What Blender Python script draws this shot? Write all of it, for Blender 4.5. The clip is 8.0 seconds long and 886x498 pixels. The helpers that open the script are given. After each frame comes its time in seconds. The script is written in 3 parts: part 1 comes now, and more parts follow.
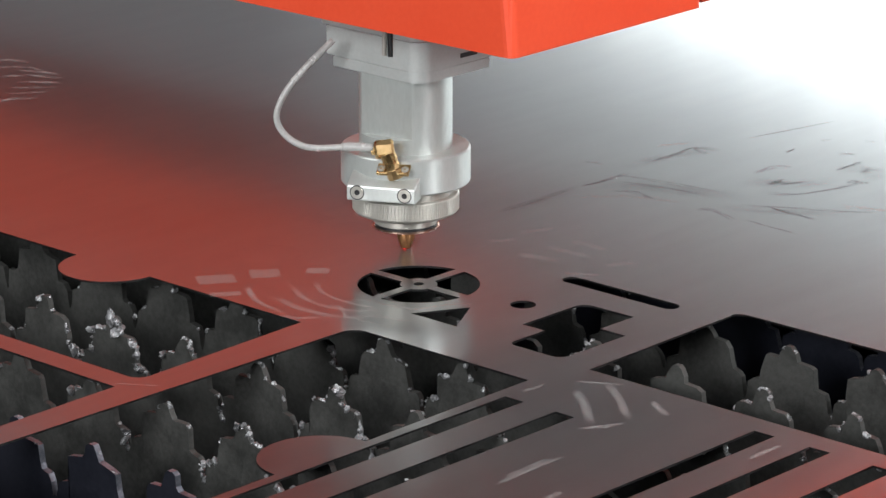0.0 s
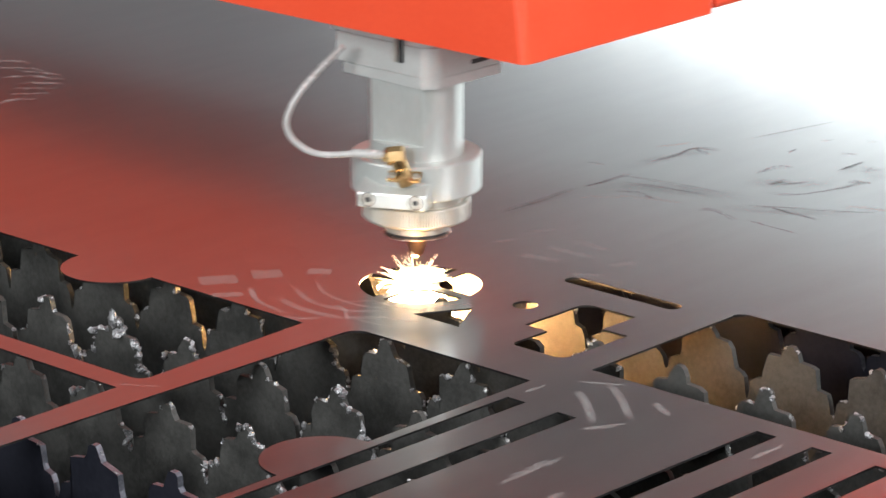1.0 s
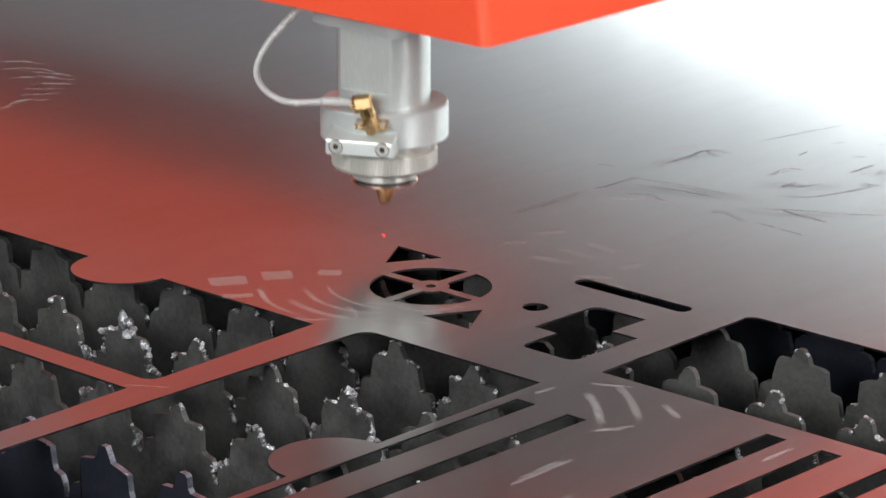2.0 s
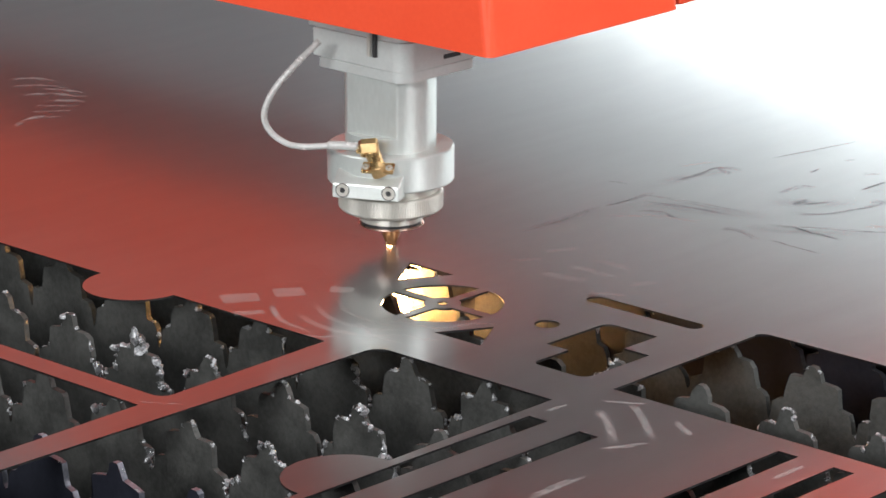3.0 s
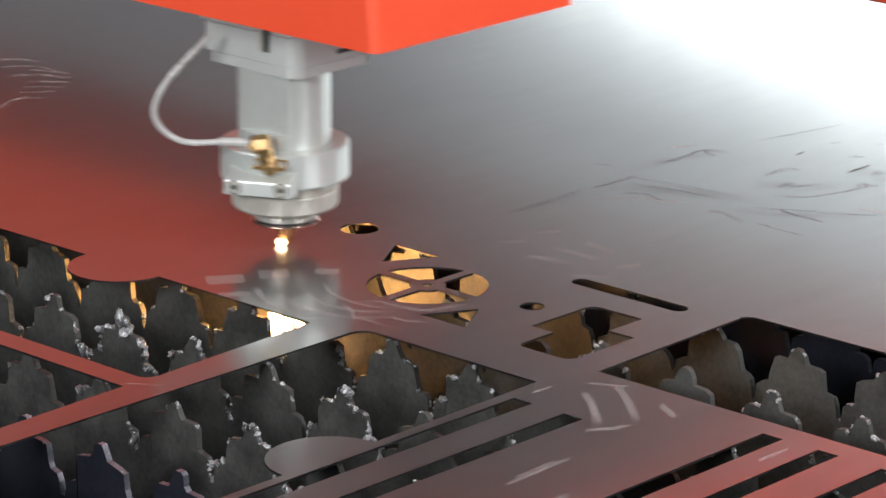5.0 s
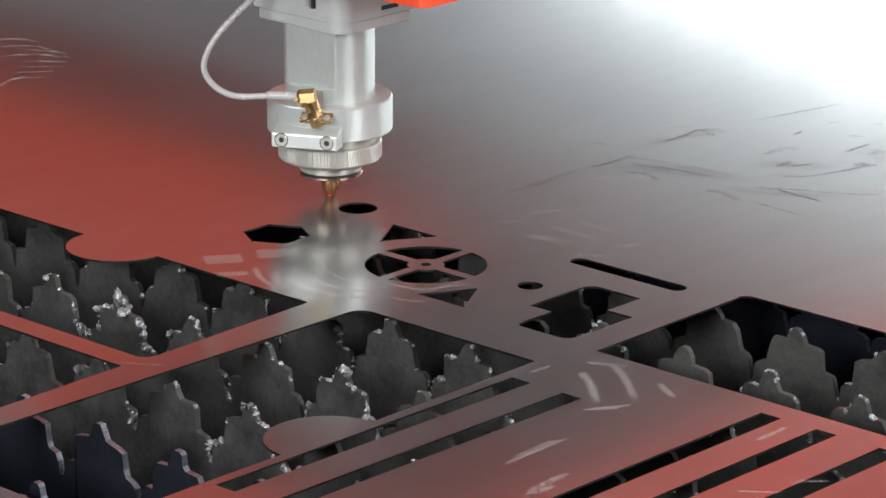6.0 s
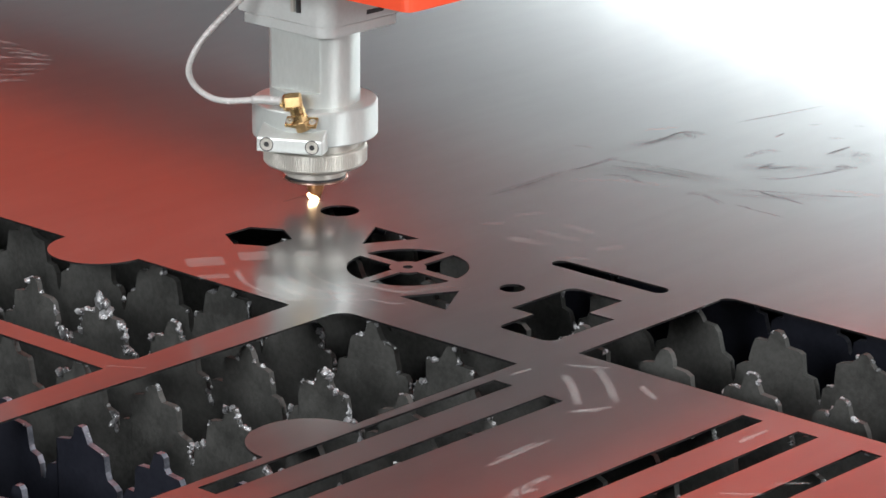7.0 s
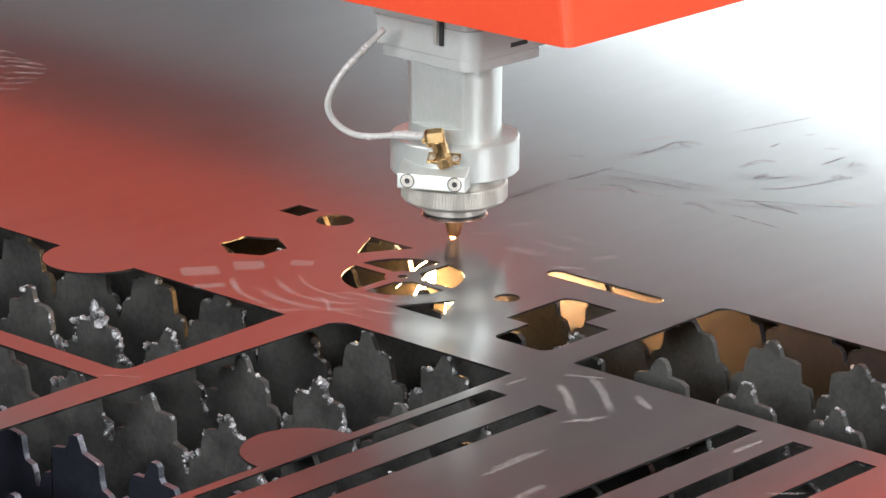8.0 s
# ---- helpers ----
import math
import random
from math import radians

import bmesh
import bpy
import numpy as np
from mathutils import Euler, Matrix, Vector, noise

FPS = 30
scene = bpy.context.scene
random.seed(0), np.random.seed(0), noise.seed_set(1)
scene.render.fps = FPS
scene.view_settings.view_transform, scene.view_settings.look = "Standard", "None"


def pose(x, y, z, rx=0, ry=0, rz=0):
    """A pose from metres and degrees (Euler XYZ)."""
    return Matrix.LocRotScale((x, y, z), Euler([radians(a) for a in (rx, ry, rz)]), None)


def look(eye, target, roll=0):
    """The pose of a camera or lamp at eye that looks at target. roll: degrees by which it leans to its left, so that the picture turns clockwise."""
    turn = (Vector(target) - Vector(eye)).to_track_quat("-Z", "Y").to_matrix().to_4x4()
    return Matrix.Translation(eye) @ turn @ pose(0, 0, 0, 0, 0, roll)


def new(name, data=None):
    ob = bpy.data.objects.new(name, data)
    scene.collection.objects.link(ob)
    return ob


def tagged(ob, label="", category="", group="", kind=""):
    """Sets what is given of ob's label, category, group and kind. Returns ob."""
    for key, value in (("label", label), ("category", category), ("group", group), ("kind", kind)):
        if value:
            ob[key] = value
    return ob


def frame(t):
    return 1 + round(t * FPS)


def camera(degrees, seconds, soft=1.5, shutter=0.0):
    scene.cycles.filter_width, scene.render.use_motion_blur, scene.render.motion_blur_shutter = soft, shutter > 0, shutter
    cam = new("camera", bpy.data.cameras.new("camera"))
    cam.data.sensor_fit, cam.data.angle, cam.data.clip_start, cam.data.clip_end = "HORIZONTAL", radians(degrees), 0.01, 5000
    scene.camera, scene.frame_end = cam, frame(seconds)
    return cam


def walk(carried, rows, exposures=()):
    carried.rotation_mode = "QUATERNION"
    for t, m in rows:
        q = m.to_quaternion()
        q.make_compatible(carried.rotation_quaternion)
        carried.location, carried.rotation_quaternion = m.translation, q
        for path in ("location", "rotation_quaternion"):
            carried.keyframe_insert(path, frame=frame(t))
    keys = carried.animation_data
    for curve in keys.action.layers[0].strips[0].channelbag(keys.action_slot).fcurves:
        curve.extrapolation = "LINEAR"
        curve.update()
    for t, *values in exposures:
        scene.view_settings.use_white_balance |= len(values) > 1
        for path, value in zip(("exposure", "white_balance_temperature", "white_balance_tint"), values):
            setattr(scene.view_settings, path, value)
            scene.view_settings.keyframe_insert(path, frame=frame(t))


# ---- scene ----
# a pinhole with a long lens on a hand-held camera: it sways but does not travel
cam = camera(15.26, 8.0, soft=1.5, shutter=1.0)
EYE = (1.3863, -1.4791, 0.6396)


def aim(tilt, lean, turn):
    return pose(*EYE, 90 - tilt, 0, turn) @ pose(0, 0, 0, 0, 0, lean)


walk(cam, [(t, aim(a, b, c)) for t, a, b, c in (
    (0.0, 16.908, 0.039, 42.704), (0.5, 16.878, 0.068, 42.692), (1.0, 16.900, -0.02, 42.741),
    (2.5, 16.762, 0.120, 43.042), (3.0, 16.576, 0.057, 43.139), (3.5, 16.651, 0.054, 43.166),
    (4.0, 16.761, 0.141, 42.994), (5.5, 17.018, 0.232, 42.875), (6.0, 17.242, 0.225, 42.837),
    (6.5, 17.271, 0.303, 42.633), (7.0, 17.198, 0.295, 42.508), (7.5, 17.120, 0.309, 42.444),
    (8.0, 17.031, 0.420, 42.421))],
     exposures=((0.0, -0.24), (0.25, -0.2), (0.5, 0.0), (3.5, 0.04), (4.0, -0.08), (5.0, -0.1), (5.5, -0.3), (6.0, -0.1), (6.5, 0.12), (7.0, 0.0), (7.5, 0.14), (8.0, 0.15)))

# ---- light ----
scene.view_settings.exposure = 0.0
world = bpy.data.worlds.new("hall_air")
world.use_nodes = True
scene.world = world
world.node_tree.nodes["Background"].inputs[0].default_value = (0.75, 0.85, 1.0, 1)
world.node_tree.nodes["Background"].inputs[1].default_value = 0.05


def added_lamp(x, y, z, sx, sy, watts, tone, target):
    data = bpy.data.lights.new("added_lamp", "AREA")
    data.shape, data.size, data.size_y, data.energy, data.color = "RECTANGLE", sx, sy, watts, tone
    ob = new("added_lamp", data)
    ob.matrix_world = look((x, y, z), target)
    return tagged(ob, "unseen rectangular area lamp added to light the machine", "lamp")


# unseen lamps, added to light the head, the covers and the slats
added_lamp(1.2, -4.4, 1.75, 2.6, 1.0, 205, (0.975, 0.985, 1.0), (0, 0, 0))
added_lamp(4.6, 0.5, 2.9, 1.2, 3.0, 280, (0.96, 0.98, 1.0), (0, 0, 0))
added_lamp(-1.6, -2.6, 3.6, 2.4, 1.0, 60, (0.985, 0.985, 1.0), (0, 0, 0))


# ---- materials ----
def ramp(nt, src, stops):
    n = nt.nodes.new("ShaderNodeValToRGB")
    nt.links.new(src, n.inputs[0])
    n.color_ramp.interpolation = "EASE"
    el = n.color_ramp.elements
    while len(el) < len(stops):
        el.new(0.5)
    for e, (p, c) in zip(el, stops):
        e.position = p
        e.color = (*c, 1) if isinstance(c, tuple) else (c, c, c, 1)
    return n.outputs[0]


def grain(nt, scale, detail=4, stretch=(1, 1, 1), rough=0.55, warp=0.0, offset=(0, 0, 0)):
    tc = nt.nodes.new("ShaderNodeTexCoord")
    mp = nt.nodes.new("ShaderNodeMapping")
    mp.inputs["Scale"].default_value = stretch
    mp.inputs["Location"].default_value = offset
    n = nt.nodes.new("ShaderNodeTexNoise")
    n.inputs["Scale"].default_value, n.inputs["Detail"].default_value = scale, detail
    n.inputs["Roughness"].default_value, n.inputs["Distortion"].default_value = rough, warp
    nt.links.new(tc.outputs["Object"], mp.inputs[0])
    nt.links.new(mp.outputs[0], n.inputs["Vector"])
    return n.outputs["Fac"]


def mix(nt, fac, a, b, kind="MIX"):
    n = nt.nodes.new("ShaderNodeMix")
    n.data_type, n.blend_type = "RGBA", kind
    for sock, v in ((n.inputs[0], fac), (n.inputs[6], a), (n.inputs[7], b)):
        if isinstance(v, (int, float)):
            sock.default_value = v if sock.type == "VALUE" else (v, v, v, 1)
        elif isinstance(v, tuple):
            sock.default_value = (*v, 1)
        else:
            nt.links.new(v, sock)
    return n.outputs[2]


def surface(name, dark, light, rough=(0.3, 0.5), metal=0.0, scale=40, fine=400, bump=0.1, stretch=(1, 1, 1), coat=0.0):
    m = bpy.data.materials.new(name)
    m.use_nodes = True
    nt = m.node_tree
    b = nt.nodes["Principled BSDF"]
    big = grain(nt, scale, 5, stretch)
    small = grain(nt, fine, 3, stretch)
    both = mix(nt, 0.35, big, small)
    nt.links.new(ramp(nt, both, ((0.3, dark), (0.7, light))), b.inputs["Base Color"])
    nt.links.new(ramp(nt, big, ((0.3, rough[0]), (0.7, rough[1]))), b.inputs["Roughness"])
    b.inputs["Metallic"].default_value = metal
    b.inputs["Coat Weight"].default_value = coat
    bp = nt.nodes.new("ShaderNodeBump")
    bp.inputs["Strength"].default_value, bp.inputs["Distance"].default_value = bump, 0.001
    nt.links.new(small, bp.inputs["Height"])
    nt.links.new(bp.outputs[0], b.inputs["Normal"])
    return m


def glow(name, tone, strength):
    m = bpy.data.materials.new(name)
    m.use_nodes = True
    b = m.node_tree.nodes["Principled BSDF"]
    b.inputs["Base Color"].default_value = (*tone, 1)
    b.inputs["Emission Color"].default_value = (*tone, 1)
    b.inputs["Emission Strength"].default_value = strength
    return m


def sheet_steel():
    """Mill-finish steel: a dull mirror under a broad haze, with cloudy differences and fine rolling grain."""
    m = bpy.data.materials.new("mill_steel")
    m.use_nodes = True
    nt = m.node_tree
    b = nt.nodes["Principled BSDF"]
    haze = nt.nodes.new("ShaderNodeBsdfPrincipled")
    cloud = mix(nt, 0.4, grain(nt, 4.0, 3, (1, 1, 0.01), 0.5), grain(nt, 16.0, 5, (1, 0.6, 0.01), 0.65, 0.6))
    roll = grain(nt, 60.0, 2, (1, 0.12, 0.01), 0.5)
    tone = mix(nt, 0.3, cloud, roll)
    colour = mix(nt, tone, (0.235, 0.235, 0.24), (0.415, 0.415, 0.415))
    for node, low, high, metal in ((b, 0.13, 0.185, 0.90), (haze, 0.26, 0.34, 0.90)):
        nt.links.new(colour, node.inputs["Base Color"])
        r = nt.nodes.new("ShaderNodeMapRange")
        r.inputs["To Min"].default_value, r.inputs["To Max"].default_value = low, high
        nt.links.new(tone, r.inputs["Value"])
        nt.links.new(r.outputs[0], node.inputs["Roughness"])
        node.inputs["Metallic"].default_value = metal
    both = nt.nodes.new("ShaderNodeMixShader")
    both.inputs[0].default_value = 0.31
    nt.links.new(b.outputs[0], both.inputs[1])
    nt.links.new(haze.outputs[0], both.inputs[2])
    nt.links.new(both.outputs[0], nt.nodes["Material Output"].inputs["Surface"])
    return m


M_SHEET = sheet_steel()
M_CUT = surface("cut_edge", (0.018, 0.018, 0.02), (0.05, 0.05, 0.05), (0.4, 0.6), 0.8, 60, 600)
M_SLAT = surface("burnt_slat_steel", (0.029, 0.030, 0.028), (0.078, 0.079, 0.074), (0.5, 0.7), 0.3, 25, 300, 0.3)
M_SLAG = surface("slag", (0.10, 0.10, 0.105), (0.50, 0.51, 0.52), (0.25, 0.5), 0.6, 120, 700, 0.5)
M_ALU = surface("anodised_aluminium", (0.57, 0.605, 0.58), (0.66, 0.695, 0.67), (0.30, 0.38), 0.45, 30, 500, 0.04, (1, 1, 0.3))
M_GREY = surface("grey_painted_bracket", (0.50, 0.53, 0.515), (0.58, 0.61, 0.595), (0.4, 0.5), 0.15, 20, 400, 0.05)
M_STEEL = surface("turned_steel", (0.46, 0.45, 0.40), (0.55, 0.53, 0.48), (0.3, 0.4), 0.45, 30, 600, 0.06)
M_BRIGHT = surface("polished_disc", (0.60, 0.40, 0.32), (0.70, 0.50, 0.41), (0.24, 0.34), 1.0, 40, 500, 0.02)
M_DARK = surface("black_oxide", (0.02, 0.02, 0.022), (0.05, 0.05, 0.05), (0.3, 0.5), 0.4, 50, 500)
M_BRASS = surface("brass", (0.54, 0.35, 0.14), (0.72, 0.50, 0.25), (0.22, 0.34), 1.0, 60, 500, 0.05)
M_COPPER = surface("copper", (0.38, 0.19, 0.085), (0.52, 0.27, 0.13), (0.45, 0.6), 1.0, 80, 600, 0.05)
M_HOSE = surface("clear_hose", (0.52, 0.52, 0.50), (0.72, 0.72, 0.70), (0.2, 0.3), 0.0, 60, 600, 0.05)
M_HOSE.node_tree.nodes["Principled BSDF"].inputs["Transmission Weight"].default_value = 0.25
M_RED = surface("red_lacquer", (0.78, 0.075, 0.028), (0.84, 0.095, 0.036), (0.34, 0.42), 0.0, 8, 300, 0.02)
M_WALL = surface("hall_wall", (0.44, 0.44, 0.45), (0.52, 0.52, 0.53), (0.6, 0.8), 0.0, 2, 40)
M_FLOOR = surface("concrete", (0.16, 0.16, 0.155), (0.24, 0.235, 0.23), (0.6, 0.8), 0.0, 3, 80, 0.2)
# dark tone of the clean front slats; on the back slats it is painted shade
M_DARKSLAT = surface("clean_and_shaded_slat_steel", (0.012, 0.014, 0.022), (0.024, 0.026, 0.038), (0.4, 0.55), 0.5, 12, 300, 0.1)
# cut rims, paler than the faces: the light on these edges is in the tone
M_RIM = surface("lit_cut_rim", (0.10, 0.11, 0.13), (0.25, 0.26, 0.30), (0.3, 0.45), 0.7, 60, 500, 0.2)
M_PIT = surface("tray_steel", (0.16, 0.16, 0.21), (0.24, 0.24, 0.30), (0.6, 0.8), 0.2, 10, 200)
M_FIRE = glow("molten_metal", (1.0, 0.50, 0.16), 380.0)
M_FLARE = glow("burning_gas", (1.0, 0.56, 0.24), 560.0)
M_SPARK = glow("spark_glow", (1.0, 0.66, 0.45), 2.6)
M_FLOW = glow("molten_shower_glow", (1.0, 0.62, 0.30), 28.0)
M_HOT = glow("white_heat", (1.0, 0.72, 0.42), 16.0)
M_AIM = glow("aiming_laser", (1.0, 0.03, 0.03), 3.0)
M_PANE_GLOW = glow("reflected_pane_glow", (0.90, 0.985, 1.0), 5.5)


# ---- builders ----
def part(name, bm, material, parent=None, label="", smooth=False):
    me = bpy.data.meshes.new(name)
    bm.to_mesh(me)
    bm.free()
    for poly in me.polygons:
        poly.use_smooth = smooth
    me.materials.append(material)
    ob = new(name, me)
    ob.parent = parent
    if label:
        ob["label"] = label
    return ob


def lathe(profile, n=64, bm=None, ridge=0.0):
    """Closed solid of revolution about z from (radius, height) pairs; the ends run to the axis."""
    bm = bm or bmesh.new()
    rings = []
    for r, z in profile:
        rings.append([bm.verts.new(((r - (ridge if i % 2 else 0)) * math.cos(2 * math.pi * i / n),
                                    (r - (ridge if i % 2 else 0)) * math.sin(2 * math.pi * i / n), z)) for i in range(n)])
    for a, b in zip(rings, rings[1:]):
        for i in range(n):
            bm.faces.new((a[i], a[(i + 1) % n], b[(i + 1) % n], b[i]))
    bm.faces.new(rings[0][::-1])
    bm.faces.new(rings[-1])
    bmesh.ops.recalc_face_normals(bm, faces=bm.faces)
    return bm


def block(x0, x1, y0, y1, z0, z1, bevel=0.0, bm=None, seg=2):
    bm = bm or bmesh.new()
    got = bmesh.ops.create_cube(bm, size=1)["verts"]
    for v in got:
        v.co = Vector((x0 + (v.co.x + 0.5) * (x1 - x0), y0 + (v.co.y + 0.5) * (y1 - y0), z0 + (v.co.z + 0.5) * (z1 - z0)))
    if bevel:
        edges = {e for v in got for e in v.link_edges}
        bmesh.ops.bevel(bm, geom=list(edges), offset=bevel, segments=seg, affect="EDGES", profile=0.5)
    return bm


def sweep(points, radius, n=12, bm=None, taper=None):
    """A tube along smooth points."""
    bm = bm or bmesh.new()
    pts = [Vector(p) for p in points]
    rings, up = [], Vector((0.3, 0.2, 1)).normalized()
    for i, p in enumerate(pts):
        d = (pts[min(i + 1, len(pts) - 1)] - pts[max(i - 1, 0)]).normalized()
        s = d.cross(up)
        s = s.normalized() if s.length > 1e-4 else d.orthogonal().normalized()
        u = s.cross(d)
        r = radius if taper is None else radius * taper[i]
        rings.append([bm.verts.new(p + r * (math.cos(2 * math.pi * k / n) * s + math.sin(2 * math.pi * k / n) * u)) for k in range(n)])
    for a, b in zip(rings, rings[1:]):
        for k in range(n):
            bm.faces.new((a[k], a[(k + 1) % n], b[(k + 1) % n], b[k]))
    bm.faces.new(rings[0][::-1])
    bm.faces.new(rings[-1])
    bmesh.ops.recalc_face_normals(bm, faces=bm.faces)
    return bm


def spline(ctrl, steps=10):
    """Points of a Catmull-Rom curve through ctrl."""
    c = [Vector(p) for p in ctrl]
    c = [2 * c[0] - c[1]] + c + [2 * c[-1] - c[-2]]
    out = []
    for i in range(1, len(c) - 2):
        for k in range(steps):
            t = k / steps
            a, b, d, e = c[i - 1:i + 3]
            out.append(0.5 * ((2 * b) + (d - a) * t + (2 * a - 5 * b + 4 * d - e) * t * t + (3 * b - a - 3 * d + e) * t ** 3))
    out.append(c[-2])
    return out


MM = 0.001


def arc(cx, cy, r, a0, a1, n=24):
    return [(cx + r * math.cos(radians(a0 + (a1 - a0) * i / n)), cy + r * math.sin(radians(a0 + (a1 - a0) * i / n))) for i in range(n + 1)]


def plate_mesh(name, loops, top, bottom, material):
    """A flat plate between two heights from outlines in mm: the first is the rim, the others are holes."""
    cu = bpy.data.curves.new(name, "CURVE")
    cu.dimensions, cu.fill_mode = "2D", "BOTH"
    cu.extrude = (top - bottom) / 2
    for loop in loops:
        sp = cu.splines.new("POLY")
        sp.points.add(len(loop) - 1)
        for p, (x, y) in zip(sp.points, loop):
            p.co = (x * MM, y * MM, 0, 1)
        sp.use_cyclic_u = True
    tmp = bpy.data.objects.new("outline", cu)
    scene.collection.objects.link(tmp)
    bpy.context.view_layer.update()
    me = bpy.data.meshes.new_from_object(tmp.evaluated_get(bpy.context.evaluated_depsgraph_get()))
    bpy.data.objects.remove(tmp)
    bpy.data.curves.remove(cu)
    me.name = name
    bm = bmesh.new()
    bm.from_mesh(me)
    bmesh.ops.remove_doubles(bm, verts=bm.verts, dist=0.00002)
    bm.to_mesh(me)
    bm.free()
    for v in me.vertices:
        v.co.z += (top + bottom) / 2
    me.materials.clear()
    me.materials.append(material)
    me.materials.append(M_CUT)
    for poly in me.polygons:
        poly.use_smooth = False
        poly.material_index = 0 if abs(poly.normal.z) > 0.5 else 1
    return new(name, me)


# ---- the sheet and its cut-outs (mm) ----
THICK = 0.0013


def wheel_cut(q):
    """One quarter opening of the four-spoked wheel."""
    w, ri, ro = 3.6, 12.0, 39.5
    a_i, a_o = math.degrees(math.asin(w / ri)), math.degrees(math.asin(w / ro))
    base = 90 * q
    return arc(0, 0, ro, base + a_o, base + 90 - a_o, 20) + arc(0, 0, ri, base + 90 - a_i, base + a_i, 6)


TRIANGLE = [(-77, 50.2), (-56.7, 16.5), (-37, 50.2)]
DISC = arc(-120.5, 60.8, 13.3, 0, 352.5, 47)
HEXAGON = [(-117.5 + 23 * math.cos(radians(a)), -19 + 23 * math.sin(radians(a))) for a in range(30, 390, 60)]
SQUARE = [(-164.5, 50.5), (-144.5, 50.5), (-144.5, 70.5), (-164.5, 70.5)]


def sheet_holes():
    holes = [wheel_cut(q) for q in range(4)]
    holes.append(arc(0, 0, 3.4, 0, 345, 23))
    holes.append([(38, -48), (77, -48), (57.5, -14)])
    holes.append(arc(78, 13, 8.2, 0, 352, 31))
    holes.append(arc(67, 73.5, 6.4, 90, 270, 12) + arc(147.5, 73.5, 6.4, -90, 90, 12))
    holes.append([(104, -17)] + arc(112, 33, 8, 180, 90, 6) + [(145, 41), (145, 9), (165, 9)]
                 + arc(157, -43, 8, 0, -90, 6) + arc(128, -45, 6, 270, 180, 5) + [(122, -17)])
    # three large openings from which parts were taken
    holes.append([(-460, -107)] + arc(-174, -107, 35.5, 180, 360, 28) + [(0.5, -107)]
                 + arc(-2, -240, 9, 0, -90, 6) + [(-460, -250)])
    holes.append([(-460, -266.5), (6, -266.5), (9, -349), (12, -520), (-460, -520)])
    holes.append(arc(43, -104, 11, 180, 90, 8) + [(176, -93.5)] + arc(178, -269, 35.5, 90, 270, 28)
                 + [(178, -440), (32, -440)])
    holes.append([(190, -54.5), (188, 84)] + arc(195, 84, 8, 170, 90, 7) + [(640, 92), (640, -54.5)])
    # rows of slots
    for x in (185, 223.5):
        holes.append([(x, -124), (x + 14.3, -124), (x + 14.3, -360), (x, -360)])
    for x in (326.5, 365, 408):
        holes.append([(x, -72), (x + 14.3, -72), (x + 14.3, -308), (x, -308)])
    for loop in (TRIANGLE, DISC, HEXAGON, SQUARE):
        holes.append(loop)
    return holes


sheet = plate_mesh("steel_sheet", [[(-1900, -620), (760, -620), (760, 1500), (-1900, 1500)]] + sheet_holes(), 0.0, -THICK, M_SHEET)
tagged(sheet, "large grey mill-finish steel sheet with laser-cut openings on slats", "metal sheet")


def slug(name, loop, label):
    cx = sum(p[0] for p in loop) / len(loop)
    cy = sum(p[1] for p in loop) / len(loop)
    k = 0.996
    ob = plate_mesh(name, [[((x - cx) * k, (y - cy) * k) for x, y in loop]], 0.0, -THICK, M_SHEET)
    ob.location = (cx * MM, cy * MM, 0)
    return tagged(ob, label, "cut-out")


slug_tri = slug("triangular_cutout", TRIANGLE, "triangular steel cut-out that drops from the sheet")
slug_disc = slug("round_cutout", DISC, "round steel cut-out that drops from the sheet")
slug_hex = slug("hexagonal_cutout", HEXAGON, "hexagonal steel cut-out that drops from the sheet")
slug_sq = slug("square_cutout", SQUARE, "square steel cut-out that drops from the sheet")


def film_material(name, tone, rough, most, scale, stretch=(1, 1, 1), even=0.0, ends=0.36, sides=0.46):
    """A thin patchy film on the steel: most is its densest cover, even closes its gaps."""
    m = bpy.data.materials.new(name)
    m.use_nodes = True
    nt = m.node_tree
    b = nt.nodes["Principled BSDF"]
    b.inputs["Base Color"].default_value = (*tone, 1)
    b.inputs["Roughness"].default_value = rough
    uv = nt.nodes.new("ShaderNodeUVMap")
    sep = nt.nodes.new("ShaderNodeSeparateXYZ")
    nt.links.new(uv.outputs[0], sep.inputs[0])
    fade = None
    for k, edge in ((0, ends), (1, sides)):
        r = ramp(nt, sep.outputs[k], ((0.0, 0.0), (edge, 1.0), (1 - edge, 1.0), (1.0, 0.0)))
        fade = r if fade is None else mix(nt, 1.0, fade, r, "MULTIPLY")
    patch = ramp(nt, grain(nt, scale, 5, stretch), ((0.42 - 0.3 * even, 0.0), (0.60 - 0.16 * even, most)))
    nt.links.new(mix(nt, 1.0, fade, patch, "MULTIPLY"), b.inputs["Alpha"])
    return m


M_WIPE = film_material("chalky_wipe", (0.62, 0.61, 0.59), 0.6, 0.36, 430, even=0.12, ends=0.22)
M_WIPED = film_material("wiped_film", (0.62, 0.61, 0.60), 0.6, 0.40, 150, (1, 1, 1), 0.1, 0.25, 0.40)
M_SMEAR = film_material("faint_smear", (0.60, 0.58, 0.56), 0.5, 0.17, 60, even=0.5, ends=0.3)
M_PRINT = film_material("dry_wipe_print", (0.62, 0.59, 0.56), 0.5, 0.155, 120, even=0.7, ends=0.08, sides=0.10)
M_DULL = film_material("dull_smear", (0.05, 0.055, 0.065), 0.6, 0.17, 45, even=0.3, ends=0.4)
M_SCUFF = film_material("dark_scuff", (0.03, 0.036, 0.046), 0.6, 0.50, 380, even=0.12, ends=0.2)


